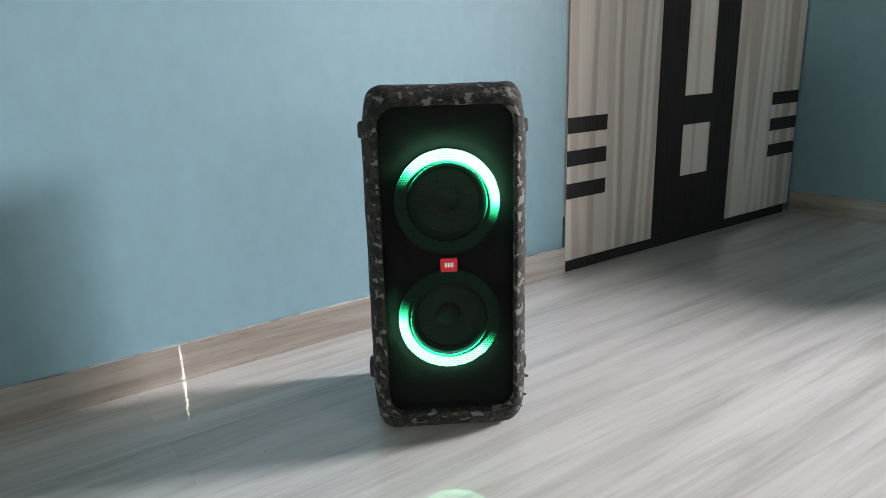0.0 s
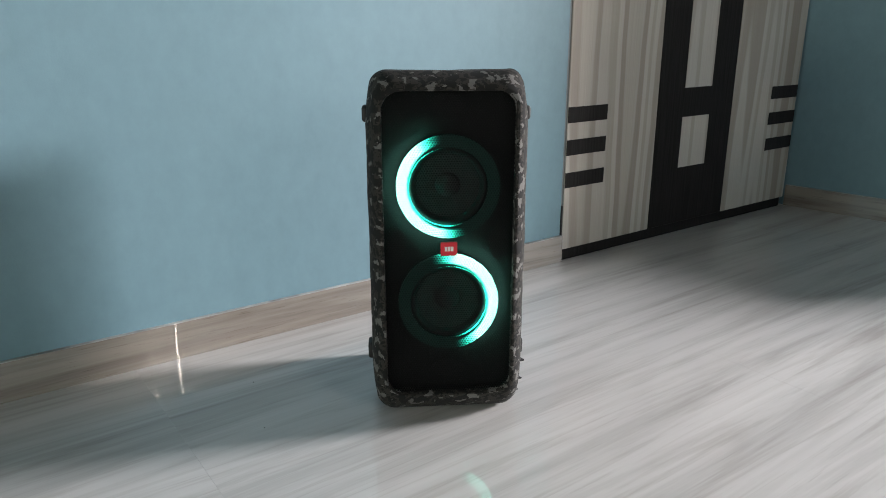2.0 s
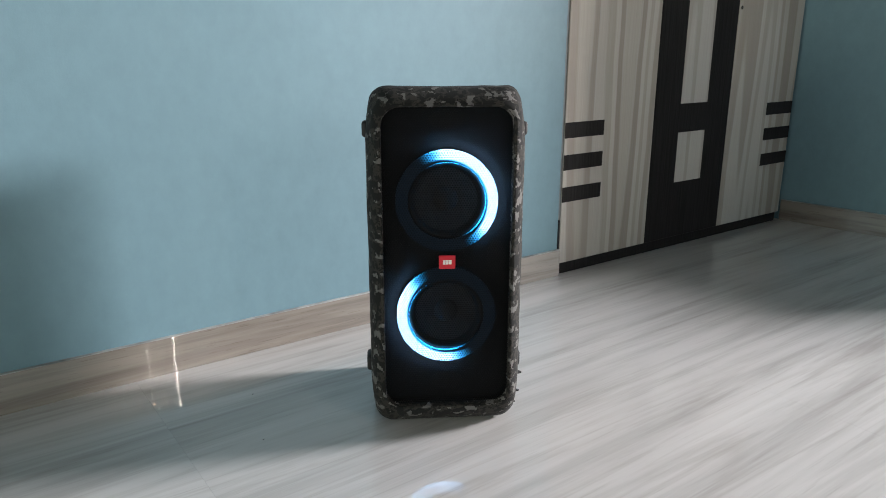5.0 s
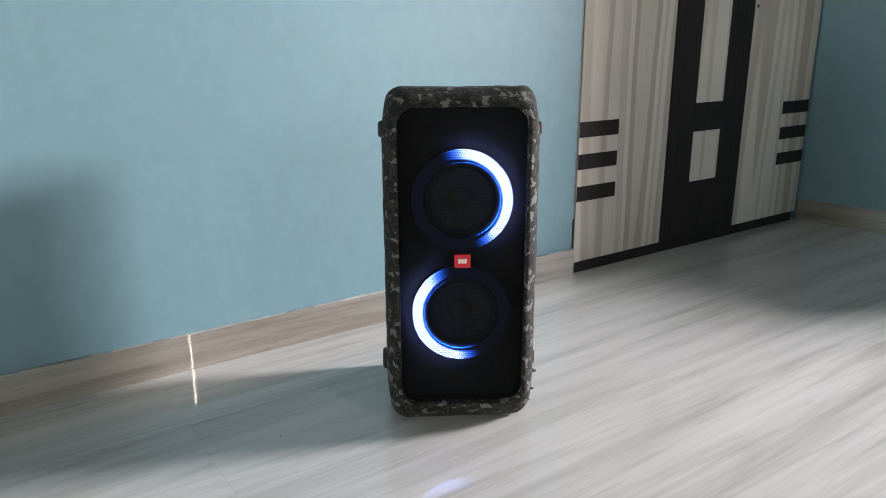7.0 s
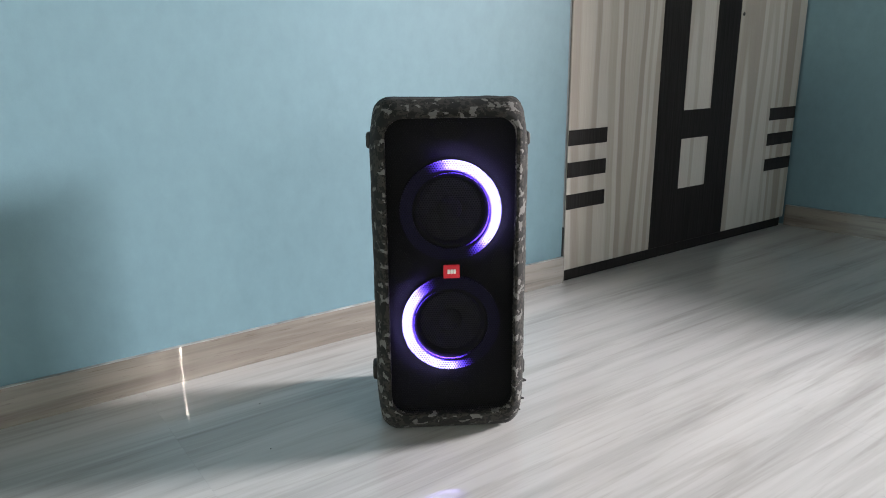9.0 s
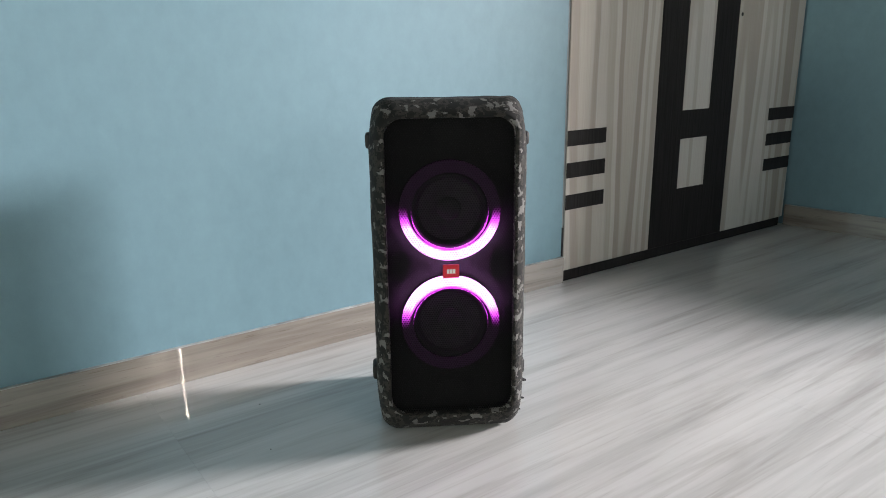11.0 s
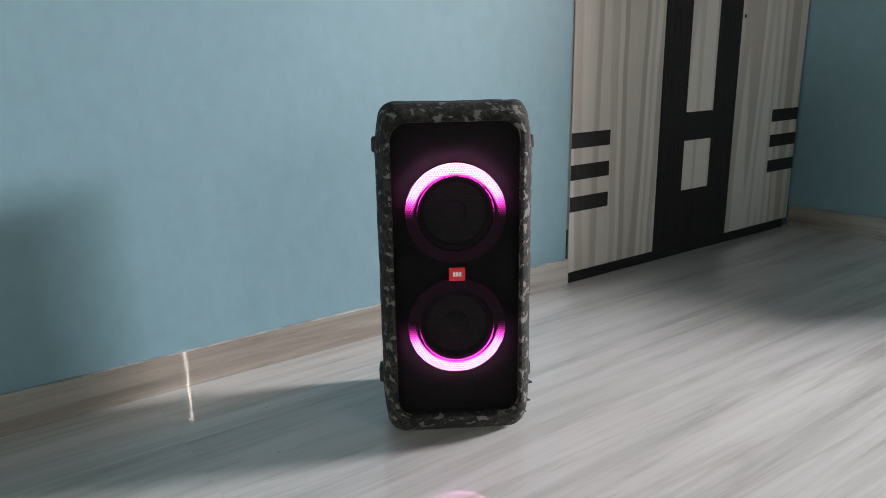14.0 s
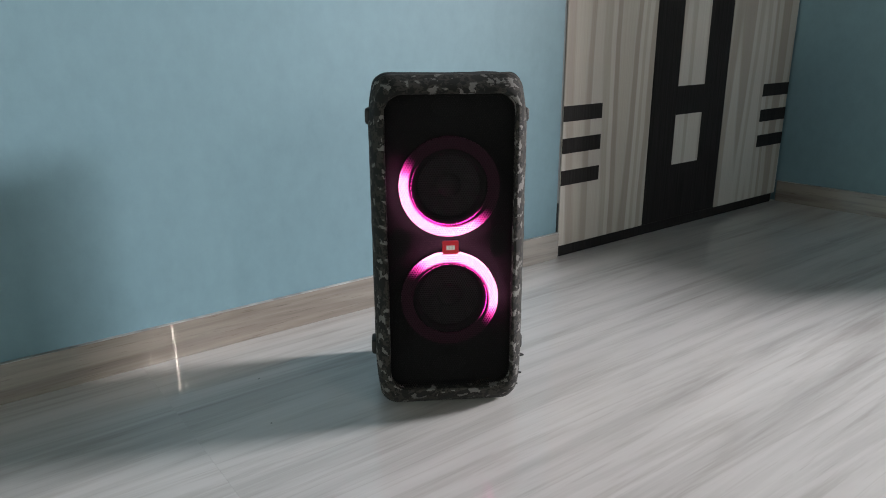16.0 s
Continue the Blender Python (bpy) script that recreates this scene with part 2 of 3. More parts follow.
def crescent(n, l, own):
    x, z = own.outputs[0], own.outputs[2]
    ang = mathn(n, l, "ABSOLUTE", mathn(n, l, "ARCTAN2", z, x))
    rad = mathn(n, l, "SQRT", mathn(n, l, "ADD", mathn(n, l, "MULTIPLY", x, x), mathn(n, l, "MULTIPLY", z, z)))
    along = mathn(n, l, "POWER", smooth(n, l, ang, 1.74, 1.10), 2.0)
    inner = mathn(n, l, "ADD", mathn(n, l, "MULTIPLY", mathn(n, l, "MULTIPLY", ang, ang), 0.0024), 0.0790)
    edge = smooth(n, l, rad, mathn(n, l, "SUBTRACT", inner, 0.001), mathn(n, l, "ADD", inner, 0.004))
    s = mathn(n, l, "MULTIPLY", mathn(n, l, "MULTIPLY", along, edge), RING_GLOW)
    side = mathn(n, l, "MULTIPLY", mathn(n, l, "ADD", mathn(n, l, "MULTIPLY", smooth(n, l, rad, 0.0783, 0.0777), 1.3), mathn(n, l, "MULTIPLY", smooth(n, l, rad, 0.1012, 0.1014), 0.6)), mathn(n, l, "MULTIPLY", along, 6.0))
    back = mathn(n, l, "MULTIPLY", mathn(n, l, "MULTIPLY", smooth(n, l, own.outputs[1], 0.0052, 0.007), mathn(n, l, "MULTIPLY", along, smooth(n, l, rad, 0.1014, 0.1009))), 40.0)
    return mathn(n, l, "ADD", mathn(n, l, "ADD", mathn(n, l, "ADD", s, side), back), 0.009), mathn(n, l, "MULTIPLY", mathn(n, l, "POWER", mathn(n, l, "MULTIPLY", along, edge), 2.0), 0.29)


def flash(n, l, own):
    x, z = own.outputs[0], own.outputs[2]
    r2 = mathn(n, l, "ADD", mathn(n, l, "MULTIPLY", mathn(n, l, "MULTIPLY", x, x), 1.0),
               mathn(n, l, "MULTIPLY", mathn(n, l, "MULTIPLY", z, z), 3.2))
    fall = smooth(n, l, mathn(n, l, "SQRT", r2), 0.027, 0.003)
    return mathn(n, l, "MULTIPLY", mathn(n, l, "POWER", fall, 3.6), 8.0), 0.0


# ---- mesh helpers ----
def box(bm, x0, y0, z0, x1, y1, z1):
    vs = [bm.verts.new(p) for p in ((x0, y0, z0), (x1, y0, z0), (x1, y1, z0), (x0, y1, z0),
                                    (x0, y0, z1), (x1, y0, z1), (x1, y1, z1), (x0, y1, z1))]
    for f in ((0, 3, 2, 1), (4, 5, 6, 7), (0, 1, 5, 4), (1, 2, 6, 5), (2, 3, 7, 6), (3, 0, 4, 7)):
        bm.faces.new([vs[i] for i in f])
    return bm


def bevelled(x0, y0, z0, x1, y1, z1, w=0.002, seg=1):
    bm = box(bmesh.new(), x0, y0, z0, x1, y1, z1)
    bmesh.ops.bevel(bm, geom=bm.edges[:], offset=w, segments=seg, affect="EDGES", profile=0.5)
    return bm


def mesh_of(name, bm, material, shade=False):
    me = bpy.data.meshes.new(name)
    bmesh.ops.recalc_face_normals(bm, faces=bm.faces[:])
    bm.to_mesh(me)
    bm.free()
    me.materials.append(material)
    if shade:
        me.shade_smooth()
    return me


def part(name, bm, material, parent=None, label="", shade=False):
    ob = new(name, mesh_of(name, bm, material, shade))
    ob.parent = parent
    if label:
        ob["label"] = label
    return ob


def structure(name, bm, material, label, category):
    return tagged(part(name, bm, material), label, category, kind="structure")


# ---- room ----
XE, XW, YS, ZC = 1.445, -6.0, -4.0, 3.1
bm = box(bmesh.new(), XW - 0.15, 0.0, 0.0, -0.010, 0.15, ZC)
bmesh.ops.bevel(bm, geom=[e for e in bm.edges if all(abs(v.co.x + 0.010) < 1e-5 and abs(v.co.y) < 1e-5 for v in e.verts)],
                offset=0.004, segments=2, affect="EDGES")
structure("wall_north", bm, BLUE, "light blue painted plaster wall above a stone skirting", "wall")
bm = bmesh.new()
box(bm, -0.010, 0.62, 0, XE + 0.15, 0.75, ZC)
structure("wall_recess", bm, BLUE, "blue painted wall closing the wardrobe recess", "wall")
bm = bmesh.new()
box(bm, 0.0, 0.0, 2.12, XE, 0.15, ZC)
structure("wall_lintel", bm, BLUE, "blue painted wall above the fitted wardrobe", "wall")
bm = bmesh.new()
box(bm, XE, WY1, 0, XE + 0.12, 0.0, ZC)
box(bm, XE, 0.0, 0, XE + 0.12, 0.62, ZC)
box(bm, XE, YS, 0, XE + 0.12, WY0, ZC)
# low part out of view, sized to shade the floor before the wardrobe
box(bm, XE, WYM, 0, XE + 0.12, WY1, WZM)
box(bm, XE, WY0, WZ1, XE + 0.12, WY1, ZC)
for v in bm.verts:
    v.co.x += 0.12 * max(0.0, -v.co.y)
structure("wall_east", bm, BLUE, "blue painted end wall in shade beside the wardrobe", "wall")
SX0, SX1, SZ0, SZ1 = -1.05, -0.25, 0.95, 2.45
bm = bmesh.new()
box(bm, XW, YS - 0.12, 0, -2.1, YS, ZC)
# opening cut for the added south fill lamp
box(bm, -2.1, YS - 0.12, 0, -1.12, YS, 0.35)
box(bm, -2.1, YS - 0.12, 1.35, -1.12, YS, ZC)
box(bm, -1.12, YS - 0.12, 0, SX0, YS, ZC)
box(bm, SX1, YS - 0.12, 0, XE + 0.7, YS, ZC)
box(bm, SX0, YS - 0.12, 0, SX1, YS, SZ0)
box(bm, SX0, YS - 0.12, SZ1, SX1, YS, ZC)
structure("wall_south", bm, BLUE, "plain blue painted wall with a shuttered window", "wall")
bm = bmesh.new()
box(bm, XW - 0.12, YS - 0.12, 0, XW, -2.3, ZC)
box(bm, XW - 0.12, -0.7, 0, XW, 0, ZC)
# opening cut for the added west fill lamp
box(bm, XW - 0.12, -2.3, 0, XW, -0.7, 0.20)
box(bm, XW - 0.12, -2.3, 1.0, XW, -0.7, ZC)
structure("wall_west", bm, BLUE, "plain blue painted wall closing the room", "wall")
structure("ceiling", box(bmesh.new(), XW - 0.12, YS - 0.12, ZC, XE + 0.8, 0.75, ZC + 0.1), WHITE, "plain ceiling out of view, kept dark grey-brown to cut bounced light", "ceiling")

# shuttered window out of view: boards whose thin gaps hold glowing strips
shut = structure("window_shutter", bevelled(SX0, YS - 0.05, SZ0, SX0 + 0.02, YS - 0.02, SZ1), SHUTTER,
                 "closed wooden window shutter with thin bright gaps", "shutter")
GAPS = [(-0.77, 0.0020), (-0.555, 0.0034), (-0.35, 0.0105)]
edges = [SX0 + 0.022] + [v for g, w in GAPS for v in (g - w / 2, g + w / 2)] + [SX1]
for a, b_ in zip(edges[0::2], edges[1::2]):
    part("shutter_board", bevelled(a, YS - 0.05, SZ0, b_, YS - 0.02, SZ1, 0.001), SHUTTER, shut)
m, n, l, b = mat("gap_strip_glow")
b.inputs["Base Color"].default_value = (0.8, 0.8, 0.8, 1)
b.inputs["Emission Color"].default_value = (1.0, 0.93, 0.82, 1)
b.inputs["Emission Strength"].default_value = 500.0
# added emitters in the gaps, for bright streaks in the polished skirting and floor
bm = bmesh.new()
for g, w in GAPS:
    box(bm, g - w / 2, YS - 0.030, 1.42, g + w / 2, YS - 0.028, 2.36)
structure("gap_strips", bm, m, "glowing strips in the shutter gaps standing in for daylight", "sky")

# ---- floor tiles ----
floor = structure("floor", box(bmesh.new(), XW, YS, -0.06, XE + 0.6, 0.62, -0.0012), GROUT, "grey grout bed under polished floor tiles", "floor")
TL, TW, J = 1.2, 2.4, 0.00015
tile_mesh = mesh_of("tile", bevelled(J / 2, J / 2, -0.012, TL - J / 2, TW - J / 2, 0.0, 0.0001), FLOOR)
for i in range(-4, 3):
    for k in range(-2, 0):
        ob = new("floor_tile", tile_mesh)
        ob.parent = floor
        ob.location = (-1.436 + TL * i, -2.40 + TW * (k + 1), 0.0)

# ---- skirting ----
SKH = 0.094


def skirting(name, length, m, label):
    base = structure(name, bevelled(0, -0.010, -0.001, length, 0.004, 0.004, 0.0005), GROUT, label, "skirting")
    base.matrix_world = m
    count = max(1, math.ceil(length / 1.9))
    for i in range(count):
        a, b_ = i * 1.9, min(length, (i + 1) * 1.9)
        part("skirting_tile", bevelled(a, -0.012, 0.0005, b_, 0.0, SKH, 0.0004), SKIRT, base)
    part("caulk_line", bevelled(0, -0.0122, SKH, length, 0.0, SKH + 0.0014, 0.0004), CAULK, base, "thin white caulk line")
    return base


skirting("baseboard_north", 3.79, pose(-3.80, 0, 0), "beige veined stone skirting tiles below the blue wall")
skirting("baseboard_east", 3.9, pose(XE, -0.002, 0, 0, 0, -83.16), "beige veined stone skirting tiles below the end wall")
bm = bevelled(-0.010, 0.004, 0.20, -0.001, 0.02, 2.12, 0.001)
structure("trim", bm, FILLER, "grey filler strip between wall end and wardrobe", "trim")
# solid dark strip put in for the shade of the open gap
structure("trim_gap_shade", bevelled(-0.0095, 0.002, 0.0, -0.0012, 0.03, 0.198, 0.001), GAP_SHADE, "dark strip standing for the shade in the gap below the filler", "trim")


def lathe(profile, seg=48):
    """Turned about the y axis: profile of (radius, y)."""
    bm = bmesh.new()
    loops = [[bm.verts.new((r * math.cos(2 * math.pi * i / seg), y, r * math.sin(2 * math.pi * i / seg))) for i in range(seg)] for r, y in profile]
    for a, b_ in zip(loops, loops[1:]):
        for i in range(seg):
            j = (i + 1) % seg
            bm.faces.new((a[i], a[j], b_[j], b_[i]))
    return bm


# ---- wardrobe ----
def wardrobe():
    w = tagged(new("wardrobe"), "three-door fitted wardrobe in pale banded and black laminate", "wardrobe")
    H, D = 2.11, 0.58
    bm = bmesh.new()
    for x0, x1 in ((0.001, 0.018), (1.42, 1.44)):
        box(bm, x0, 0.022, 0.0, x1, D, H)
    box(bm, 0.018, 0.022, 0.045, 1.42, D, 0.062)
    box(bm, 0.018, 0.022, H - 0.018, 1.42, D, H)
    box(bm, 0.018, D - 0.01, 0.062, 1.42, D, H - 0.018)
    part("carcass", bm, CARCASS, w)
    part("toe_kick", bevelled(0.0, 0.002, 0.0, 1.40, 0.018, 0.039, 0.001), BLACKWOOD, w, "black laminate plinth")
    z0, z1 = 0.040, H
    for name, x0, x1, m in (("door", 0.0, 0.4635, LAMINATE), ("door", 0.4665, 0.9385, BLACKWOOD), ("door", 0.9415, 1.425, LAMINATE)):
        d = part(name, bevelled(x0, 0.0, z0, x1, 0.020, z1, 0.0015), m, w,
                 "pale banded laminate door" if m is LAMINATE else "black laminate door with pale inlays")
        if x0 > 0.9:
            lock = part("keyhole", lathe([(0.0005, -0.0012), (0.006, -0.0014), (0.0075, -0.0006), (0.0075, 0.004)], 20), RUBBER, d, "dark round cam lock", True)
            lock.location = (0.957, 0.0, 0.93)
        if m is LAMINATE:
            a, b_ = (x0, 0.192) if x0 < 0.1 else (1.220, x1)
            for zc in (0.2865, 0.3985, 0.5085):
                dz = 0.0125 if x0 > 0.1 else 0.0
                part("stripe", bevelled(a + 0.0005, -0.0014, zc - 0.0265 + dz, b_ - 0.0005, 0.004, zc + 0.0265 + dz, 0.0004), BLACKWOOD, d, "black laminate stripe")
        else:
            for za, zb in ((0.2645, 0.4600), (0.5705, 1.60), (1.70, 1.90)):
                part("inlay", bevelled(0.618, -0.0014, za, 0.7855, 0.004, zb, 0.0004), LAMINATE, d, "pale banded laminate inlay")
    return w


wardrobe()


def speck(name, m, sx, sy, label, category):
    """A flat irregular crumb, about a millimetre thick."""
    bm = bmesh.new()
    bmesh.ops.create_icosphere(bm, subdivisions=2, radius=1.0)
    for v in bm.verts:
        k = 1 + 0.3 * noise.noise(v.co * 1.7 + Vector((sx * 900, 0, 0)))
        v.co = Vector((v.co.x * sx * k, v.co.y * sy * k, v.co.z * 0.0009 + 0.0008))
    ob = part(name, bm, RUBBER, None, "", True)
    tagged(ob, label, category)
    ob.matrix_world = m


speck("crumb", pose(-1.231, -0.238, 0.0, 0, 0, 25), 0.0020, 0.0012, "small dark crumb lying on the polished floor", "crumb")
speck("crumb", pose(-1.289, -0.443, 0.0, 0, 0, -40), 0.0017, 0.0011, "tiny dark crumb lying on the polished floor", "crumb")


# ---- party speaker ----
def outline(hx, z0, z1, r, cs=7, nx=14, nz=34):
    pts = []
    for cx, cz, a0 in ((hx - r, z1 - r, 0), (-hx + r, z1 - r, 90), (-hx + r, z0 + r, 180), (hx - r, z0 + r, 270)):
        for i in range(cs + 1):
            a = radians(a0 + 90 * i / cs)
            pts.append((cx + r * math.cos(a), cz + r * math.sin(a)))
        q = {0: ((-hx + r, z1), nx), 90: ((-hx, z0 + r), nz), 180: ((hx - r, z0), nx), 270: ((hx, z1 - r), nz)}[a0]
        (ex, ez), k = q
        sx, sz = pts[-1]
        for i in range(1, k):
            pts.append((sx + (ex - sx) * i / k, sz + (ez - sz) * i / k))
    return pts


def loft(rings, cap=True):
    bm = bmesh.new()
    loops = []
    for y, pts in rings:
        loops.append([bm.verts.new((x, y, z)) for x, z in pts])
    k = len(loops[0])
    for a, b_ in zip(loops, loops[1:]):
        for i in range(k):
            j = (i + 1) % k
            bm.faces.new((a[i], a[j], b_[j], b_[i]))
    if cap:
        bm.faces.new(loops[-1])
    return bm


GX, GZ0, GZ1, GR, GY = 0.1275, 0.056, 0.6755, 0.036, 0.012


def in_grille(x, z, hx, z0, z1, r):
    dx = max(abs(x) - (hx - r), 0)
    dz = max(max(z - (z1 - r), (z0 + r) - z), 0)
    return dx * dx + dz * dz <= r * r


def grille_mesh():
    """Open metal lattice: small six-sided bosses joined by thin webs."""
    pitch, boss, web, depth = 0.0052, 0.00155, 0.0002, 0.0008
    rows = pitch * math.sqrt(3) / 2
    cosines = [(math.cos(radians(60 * i)), math.sin(radians(60 * i))) for i in range(6)]
    verts, faces = [], []
    k = 0
    while GZ0 + k * rows < GZ1 + 0.004:
        z = GZ0 + k * rows
        c = -70 + (0.5 if k % 2 else 0)
        while c * pitch < GX + 0.004:
            x = c * pitch
            if in_grille(x, z, GX + 0.003, GZ0 - 0.003, GZ1 + 0.003, GR):
                n0 = len(verts)
                for y in (0.0, depth):
                    verts += [(x + boss * a, GY + y, z + boss * b_) for a, b_ in cosines]
                faces.append(tuple(n0 + 5 - i for i in range(6)))
                faces += [(n0 + i, n0 + (i + 1) % 6, n0 + 6 + (i + 1) % 6, n0 + 6 + i) for i in range(6)]
                for a, b_ in cosines[:3]:
                    n1 = len(verts)
                    for d in (boss * 0.8, pitch - boss * 0.8):
                        for w, y in ((-web, 0.0002), (web, 0.0002), (web, depth), (-web, depth)):
                            verts.append((x + a * d - b_ * w, GY + y, z + b_ * d + a * w))
                    faces += [(n1 + i, n1 + (i + 1) % 4, n1 + 4 + (i + 1) % 4, n1 + 4 + i) for i in range(4)]
            c += 1
        k += 1
    me = bpy.data.meshes.new("grille")
    me.from_pydata(verts, [], faces)
    me.materials.append(GRILLE)
    return me


RINGS_Z = (0.490, 0.2510)
RING_Y0, RING_STEP = 0.019, 0.00025


def party_speaker():
    sp = tagged(new("party_speaker"), "tall party speaker in a camouflage fabric cover with lit rings", "speaker")
    sp.matrix_world = pose(-0.955, -0.6305, 0.0, 0, 0, -31.3)
    stack = [(0.016, 0.1270, 0.0565, 0.6750, 0.036), (0.004, 0.1280, 0.055, 0.6765, 0.037), (0.000, 0.1305, 0.052, 0.6795, 0.038),
             (0.003, 0.1355, 0.045, 0.6850, 0.038), (0.012, 0.1435, 0.031, 0.694, 0.038), (0.026, 0.1515, 0.016, 0.704, 0.036),
             (0.042, 0.1565, 0.004, 0.712, 0.032), (0.055, 0.1585, 0.003, 0.716, 0.026), (0.062, 0.1590, 0.003, 0.715, 0.024),
             (0.14, 0.1595, 0.003, 0.706, 0.026), (0.24, 0.1585, 0.003, 0.704, 0.03), (0.30, 0.1545, 0.007, 0.701, 0.04), (0.328, 0.1445, 0.014, 0.693, 0.045)]

    def shell(rows, cap):
        bm = loft([(y, outline(hx, z0, z1, r)) for y, hx, z0, z1, r in rows], cap)
        for v in bm.verts:
            if v.co.y > 0.02:
                up, low = max(0, (v.co.z - 0.612) / 0.1), max(0, (0.11 - v.co.z) / 0.1)
                v.co.x *= 1 - 0.10 * up ** 1.4 - 0.08 * low ** 2
            w = noise.noise(v.co * 24) * 0.0016 + noise.noise(v.co * 70) * 0.0008
            d = Vector((v.co.x, 0, v.co.z - 0.35)).normalized()
            v.co += d * w * (1.0 if v.co.z > 0.012 else 0.0)
            if v.co.z > 0.612:
                v.co.z -= 0.004 * (1 - (v.co.x / 0.16) ** 2) * min(1, (v.co.z - 0.612) / 0.09) * (1 if v.co.y > 0.02 else 0.3)
        return bm

    part("cover", shell(stack[:7] + [(0.048, 0.1575, 0.0035, 0.7135, 0.030), (0.050, 0.1557, 0.007, 0.7115, 0.029)], False), CAMO, sp, "dark camouflage fabric front cover", True)
    part("cabinet", shell([(0.047, 0.1560, 0.006, 0.7115, 0.030), (0.060, 0.1580, 0.003, 0.7135, 0.026)] + stack[9:], True), CABINET, sp, "black plastic cabinet sides", True)
    part("hem", loft([(0.0035, outline(0.1278, 0.0552, 0.6763, 0.037)), (-0.0012, outline(0.1290, 0.0538, 0.6777, 0.038)),
                      (0.0012, outline(0.1320, 0.0505, 0.6807, 0.041))], False), CAMO, sp, "stitched hem round the grille opening", True)
    g = new("grille", grille_mesh())
    g.parent = sp
    g["label"] = "black open metal lattice grille"
    bm = bmesh.new()
    pts = outline(0.133, 0.048, 0.683, 0.036)
    for y in (0.052, 0.056):
        bm.faces.new([bm.verts.new((x, y, z)) for x, z in pts])
    part("baffle", bm, BAFFLE, sp)
    ring_stops = [(0.0, (0.02, 1.0, 0.38)), (0.10, (0.02, 1.0, 0.60)), (0.22, (0.03, 0.88, 1.0)), (0.30, (0.015, 0.45, 1.0)),
                  (0.40, (0.01, 0.16, 1.0)), (0.52, (0.012, 0.045, 1.0)), (0.57, (0.14, 0.045, 1.0)), (0.64, (0.55, 0.06, 1.0)),
                  (0.71, (0.90, 0.04, 0.88)), (0.80, (1.0, 0.03, 0.72)), (1.0, (1.0, 0.03, 0.42))]
    glow = emitter("ring_light", sp, ring_stops, RING_Y0, RING_Y0 + 16 * RING_STEP, crescent)
    white = emitter("flash_light", sp, [(0.0, (1.0, 0.86, 0.66)), (1.0, (0, 0, 0))], 0.030, 0.033, flash)
    rings = []
    for z in RINGS_Z:
        wf = part("woofer", lathe([(0.0772, 0.052), (0.0772, 0.031), (0.0755, 0.0285), (0.0710, 0.0285), (0.0665, 0.033), (0.063, 0.039)]), SURROUND, sp, "black rubber woofer surround", True)
        part("cone", lathe([(0.063, 0.039), (0.050, 0.042), (0.030, 0.048), (0.024, 0.050)]), CONE, wf, "", True)
        part("dust_cap", lathe([(0.025, 0.049), (0.022, 0.044), (0.014, 0.0405), (0.005, 0.039), (0.0005, 0.039)]), CONE, wf, "", True)
        wf.location = (0, 0, z)
        part("ring_channel", lathe([(0.1008, 0.052), (0.1008, 0.041), (0.0785, 0.041), (0.0785, 0.052)]), BAFFLE, wf, "", True)
        ring = part("light_ring", lathe([(0.0775, 0.0), (0.082, 0.0), (0.090, 0.0), (0.097, 0.0), (0.1015, 0.0), (0.1015, 0.013), (0.0805, 0.007), (0.0775, 0.005), (0.0775, 0.0)], 96), glow, sp, "glowing coloured crescent of light")
        ring.location = (0, RING_Y0, z)
        rings.append(ring)
    lamps = []
    for x, z, turn in ((0, 0.648, 0), (0, 0.098, 0), (-0.103, 0.374, 90), (0.103, 0.371, 90)):
        bm = lathe([(0.0003, 0.0), (0.010, 0.0), (0.020, 0.0), (0.026, 0.0), (0.026, 0.001)], 32)
        for v in bm.verts:
            v.co.x *= 1.35
            v.co.z *= 0.75
        lamp = part("flash_lamp", bm, white, sp, "small white flash lamp")
        lamp.matrix_basis = pose(x, 0.034, z, 0, turn, 0)
        lamps.append((lamp, x, z, turn))
    badge = part("badge", bevelled(-0.0165, 0.008, 0.3547, 0.0165, 0.0122, 0.3827, 0.0012), RED, sp, "red badge with pale lettering shapes")
    for x0 in (-0.0085, -0.0025, 0.0035):
        part("badge_mark", box(bmesh.new(), x0, 0.0072, 0.3645, x0 + 0.005, 0.0085, 0.3735), BADGE_WHITE, badge)
    for s in (-1, 1):
        part("side_lug", bevelled(*((0.146, 0.055, 0.614, 0.1645, 0.085, 0.642) if s > 0 else (-0.1645, 0.060, 0.612, -0.144, 0.090, 0.644)), 0.006, 2), RUBBER, sp, "black rubber strap lug", True)
        part("side_grip", bevelled(*((0.150, 0.075, 0.105, 0.1675, 0.12, 0.140) if s > 0 else (-0.1675, 0.075, 0.105, -0.150, 0.12, 0.140)), 0.006, 2), RUBBER, sp, "", True)
    for x, y, z, r in ((0.163, 0.060, 0.098, 0.0052), (0.157, 0.050, 0.060, 0.0042), (0.148, 0.045, 0.036, 0.0042)):
        bm = bmesh.new()
        bmesh.ops.create_cone(bm, cap_ends=True, segments=8, radius1=r, radius2=r * 0.4, depth=0.010)
        t = part("thread_end", bm, RUBBER, sp)
        t.matrix_basis = pose(x, y, z, 0, 100, 0)
    for x in (-0.085, 0.085):
        for y in (0.10, 0.26):
            f = part("foot", lathe([(0.0005, 0), (0.018, 0.0), (0.020, 0.003), (0.020, 0.010)], 20), RUBBER, sp)
            f.matrix_basis = pose(x, y, 0.0, 90, 0, 0)
    return rings, lamps


RINGS, LAMPS = party_speaker()

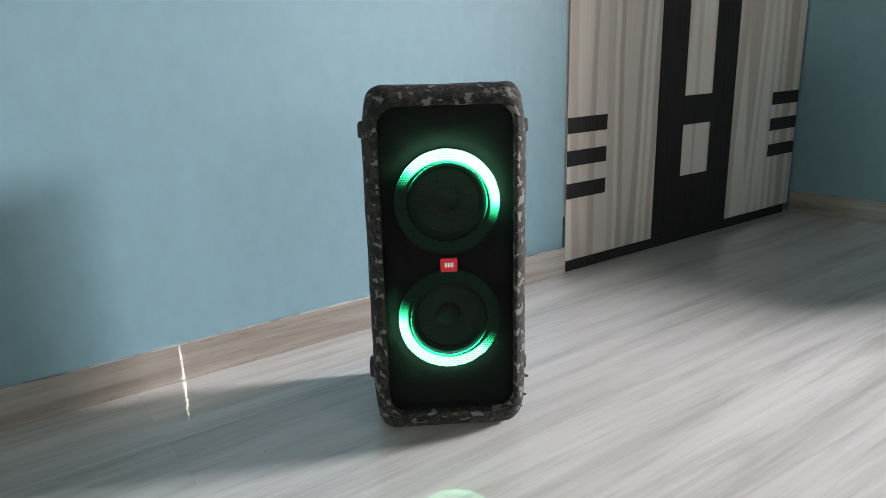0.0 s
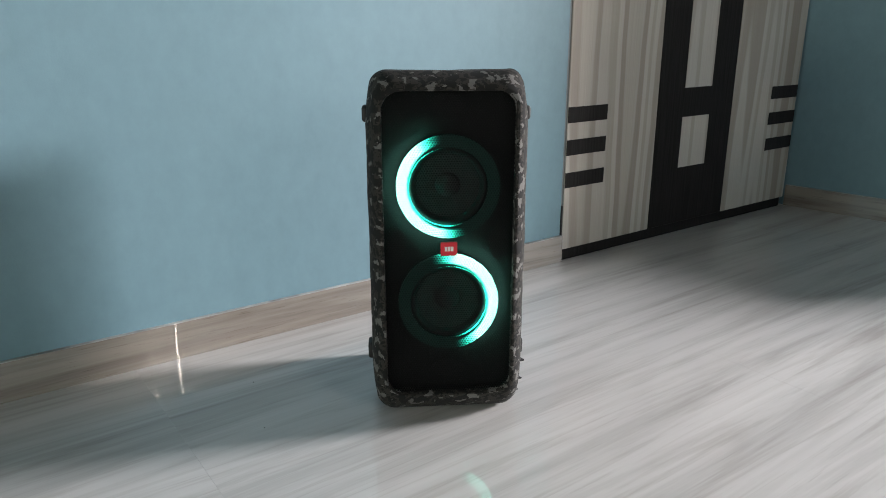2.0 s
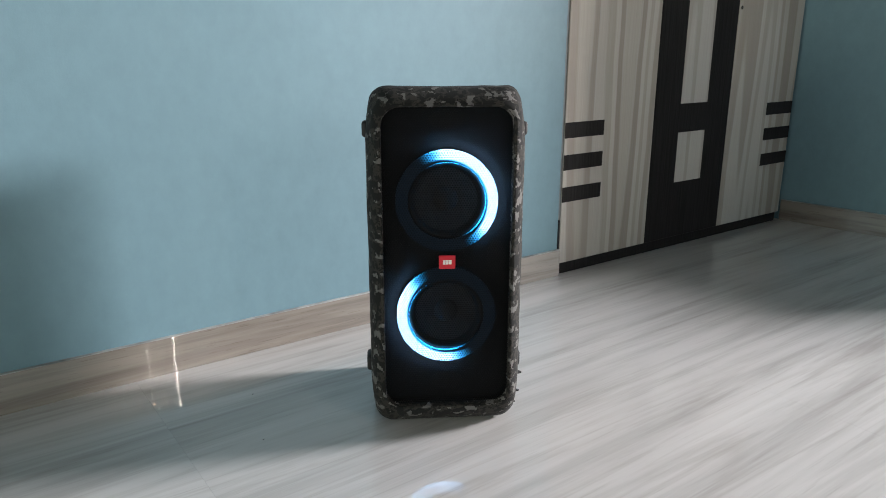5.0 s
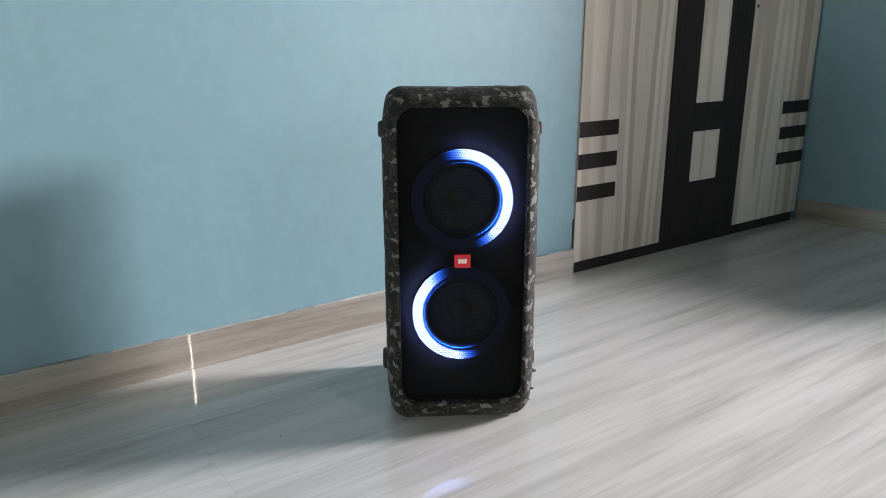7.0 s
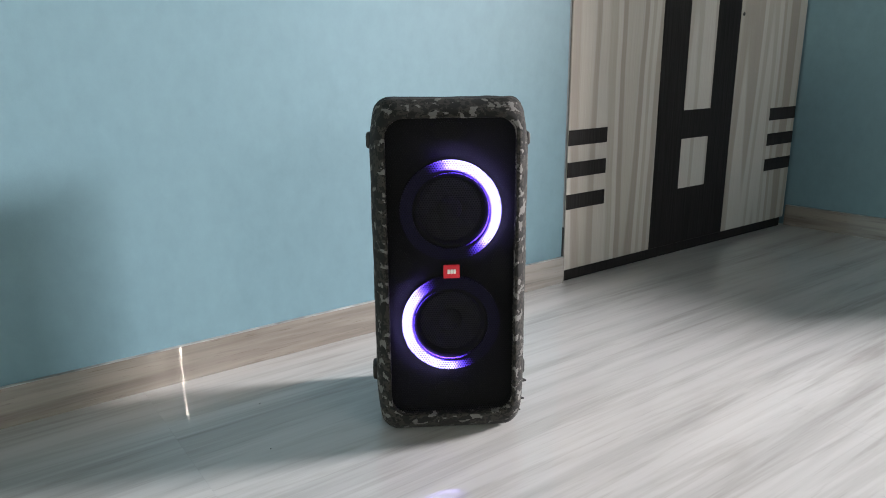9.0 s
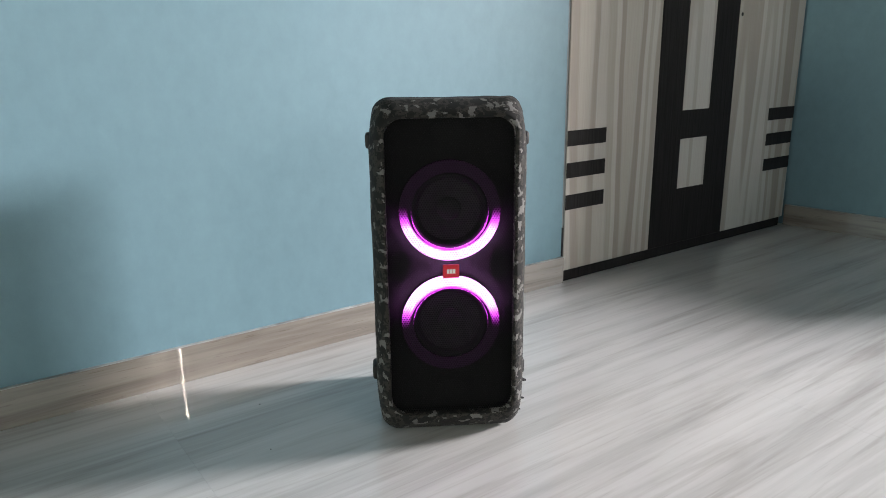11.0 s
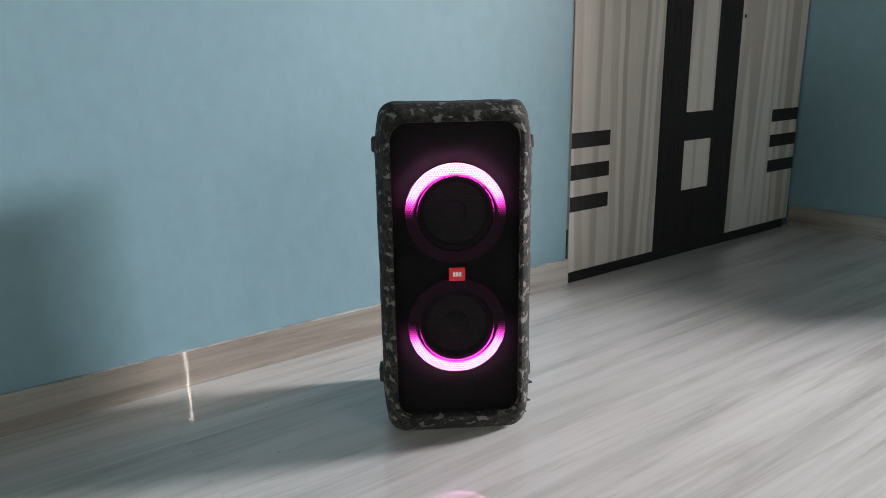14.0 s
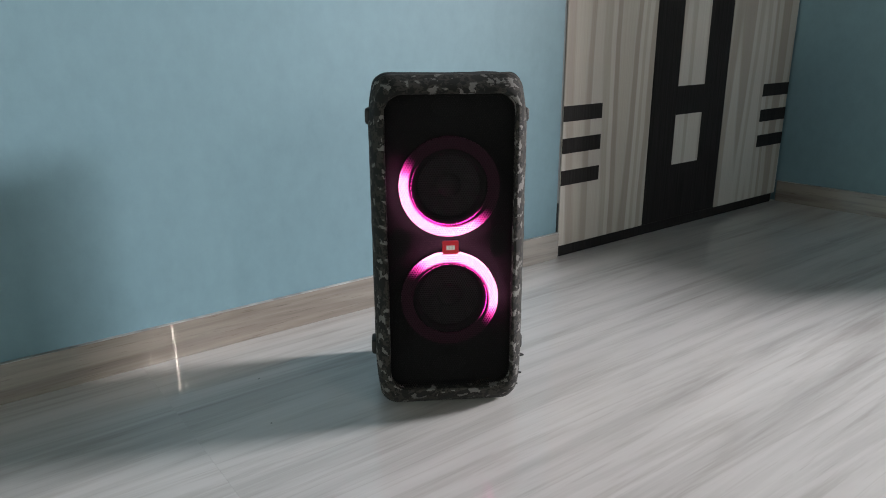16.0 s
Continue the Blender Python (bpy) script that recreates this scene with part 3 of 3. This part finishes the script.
# ---- what moves ----
# angle of the upper crescent, anticlockwise from the right, every tenth of a second
TURNS_A = [67, 10, 10, -40, -90, 165, 55, 245, 125, 10, 270, 250, 165, 95, 90, 90, 20, 285, 200, 200, 195, 190, 190, 140, 40, -45, -50, -50, -90,
           90, -10, 228, 210, 210, 85, 47, 40, 35, -50, 150, 15, 180, 85]
TURNS_B = [-75, 150, 110, 85, 20, 215, 70, 20, -90, 145, 85, -90, 190, 125, 15, 195, 80, -45, 215, 95, 90, 75, 70, 55, -10, 165, 55, 25, -20, 215]
TURNS_C = [155, 50, 0, -20, -75, 95, -45, 180, 15, 170, 65, -50, 165, 85, 20, 15, 10, 10, 10, -25, 175, 45, 235, 90, -70, 160, 155, 90, 20, -85,
           160, 150, 25, 250, 205, 190, 140, 90, -35, 170, 15, 215, 60, -90, 125, -25, 215, 235]


def crescent_angles():
    """Angles in time order, running on clockwise without jumps."""
    seen = [(0.1 * i, a) for i, a in enumerate(TURNS_A)]
    fill = lambda t0, a0: [(t0 + 0.1 * i, a0 - 97 * i) for i in range(1, 21)]
    seen += fill(4.2, 85) + [(6.3 + 0.1 * i, a) for i, a in enumerate(TURNS_B)]
    seen += fill(9.2, 215) + [(11.3 + 0.1 * i, a) for i, a in enumerate(TURNS_C)]
    out = [seen[0]]
    for t, a in seen[1:]:
        step = (a - out[-1][1]) % 360
        if step > 25:
            step -= 360
        out.append((t, out[-1][1] + step))
    rows = []
    for (t0, a0), (t1, a1) in zip(out, out[1:]):
        k = max(1, math.ceil(abs(a1 - a0) / 125))
        rows += [(t0 + (t1 - t0) * i / 3, a0 + (a1 - a0) * i / 3) for i in range(3)] if k > 1 else [(t0, a0), ((t0 + t1) / 2 + 0.0167, a0 + (a1 - a0) * 0.667)]
    return rows + [out[-1]]


FLASHES = {0: (4.0, 7.3, 12.6), 1: (0.2, 0.9, 7.3, 12.6, 13.7), 2: (0.9, 7.3, 12.6), 3: (0.9, 7.3, 12.6)}


def motions():
    angles = crescent_angles()
    for ring, z, extra in zip(RINGS, RINGS_Z, (0, 180)):
        walk(ring, [(t, pose(0, RING_Y0 + RING_STEP * t, z, 0, -(a + extra), 0)) for t, a in angles])
    for i, (lamp, x, z, turn) in enumerate(LAMPS):
        rows = [(0.0, pose(x, 0.034, z, 0, turn, 0))]
        for t in FLASHES[i]:
            for dt, y in ((-0.067, 0.034), (-0.033, 0.029), (0.033, 0.029), (0.067, 0.034)):
                rows.append((t + dt, pose(x, y, z, 0, turn, 0)))
        rows.append((16.0, pose(x, 0.034, z, 0, turn, 0)))
        walk(lamp, rows)


motions()
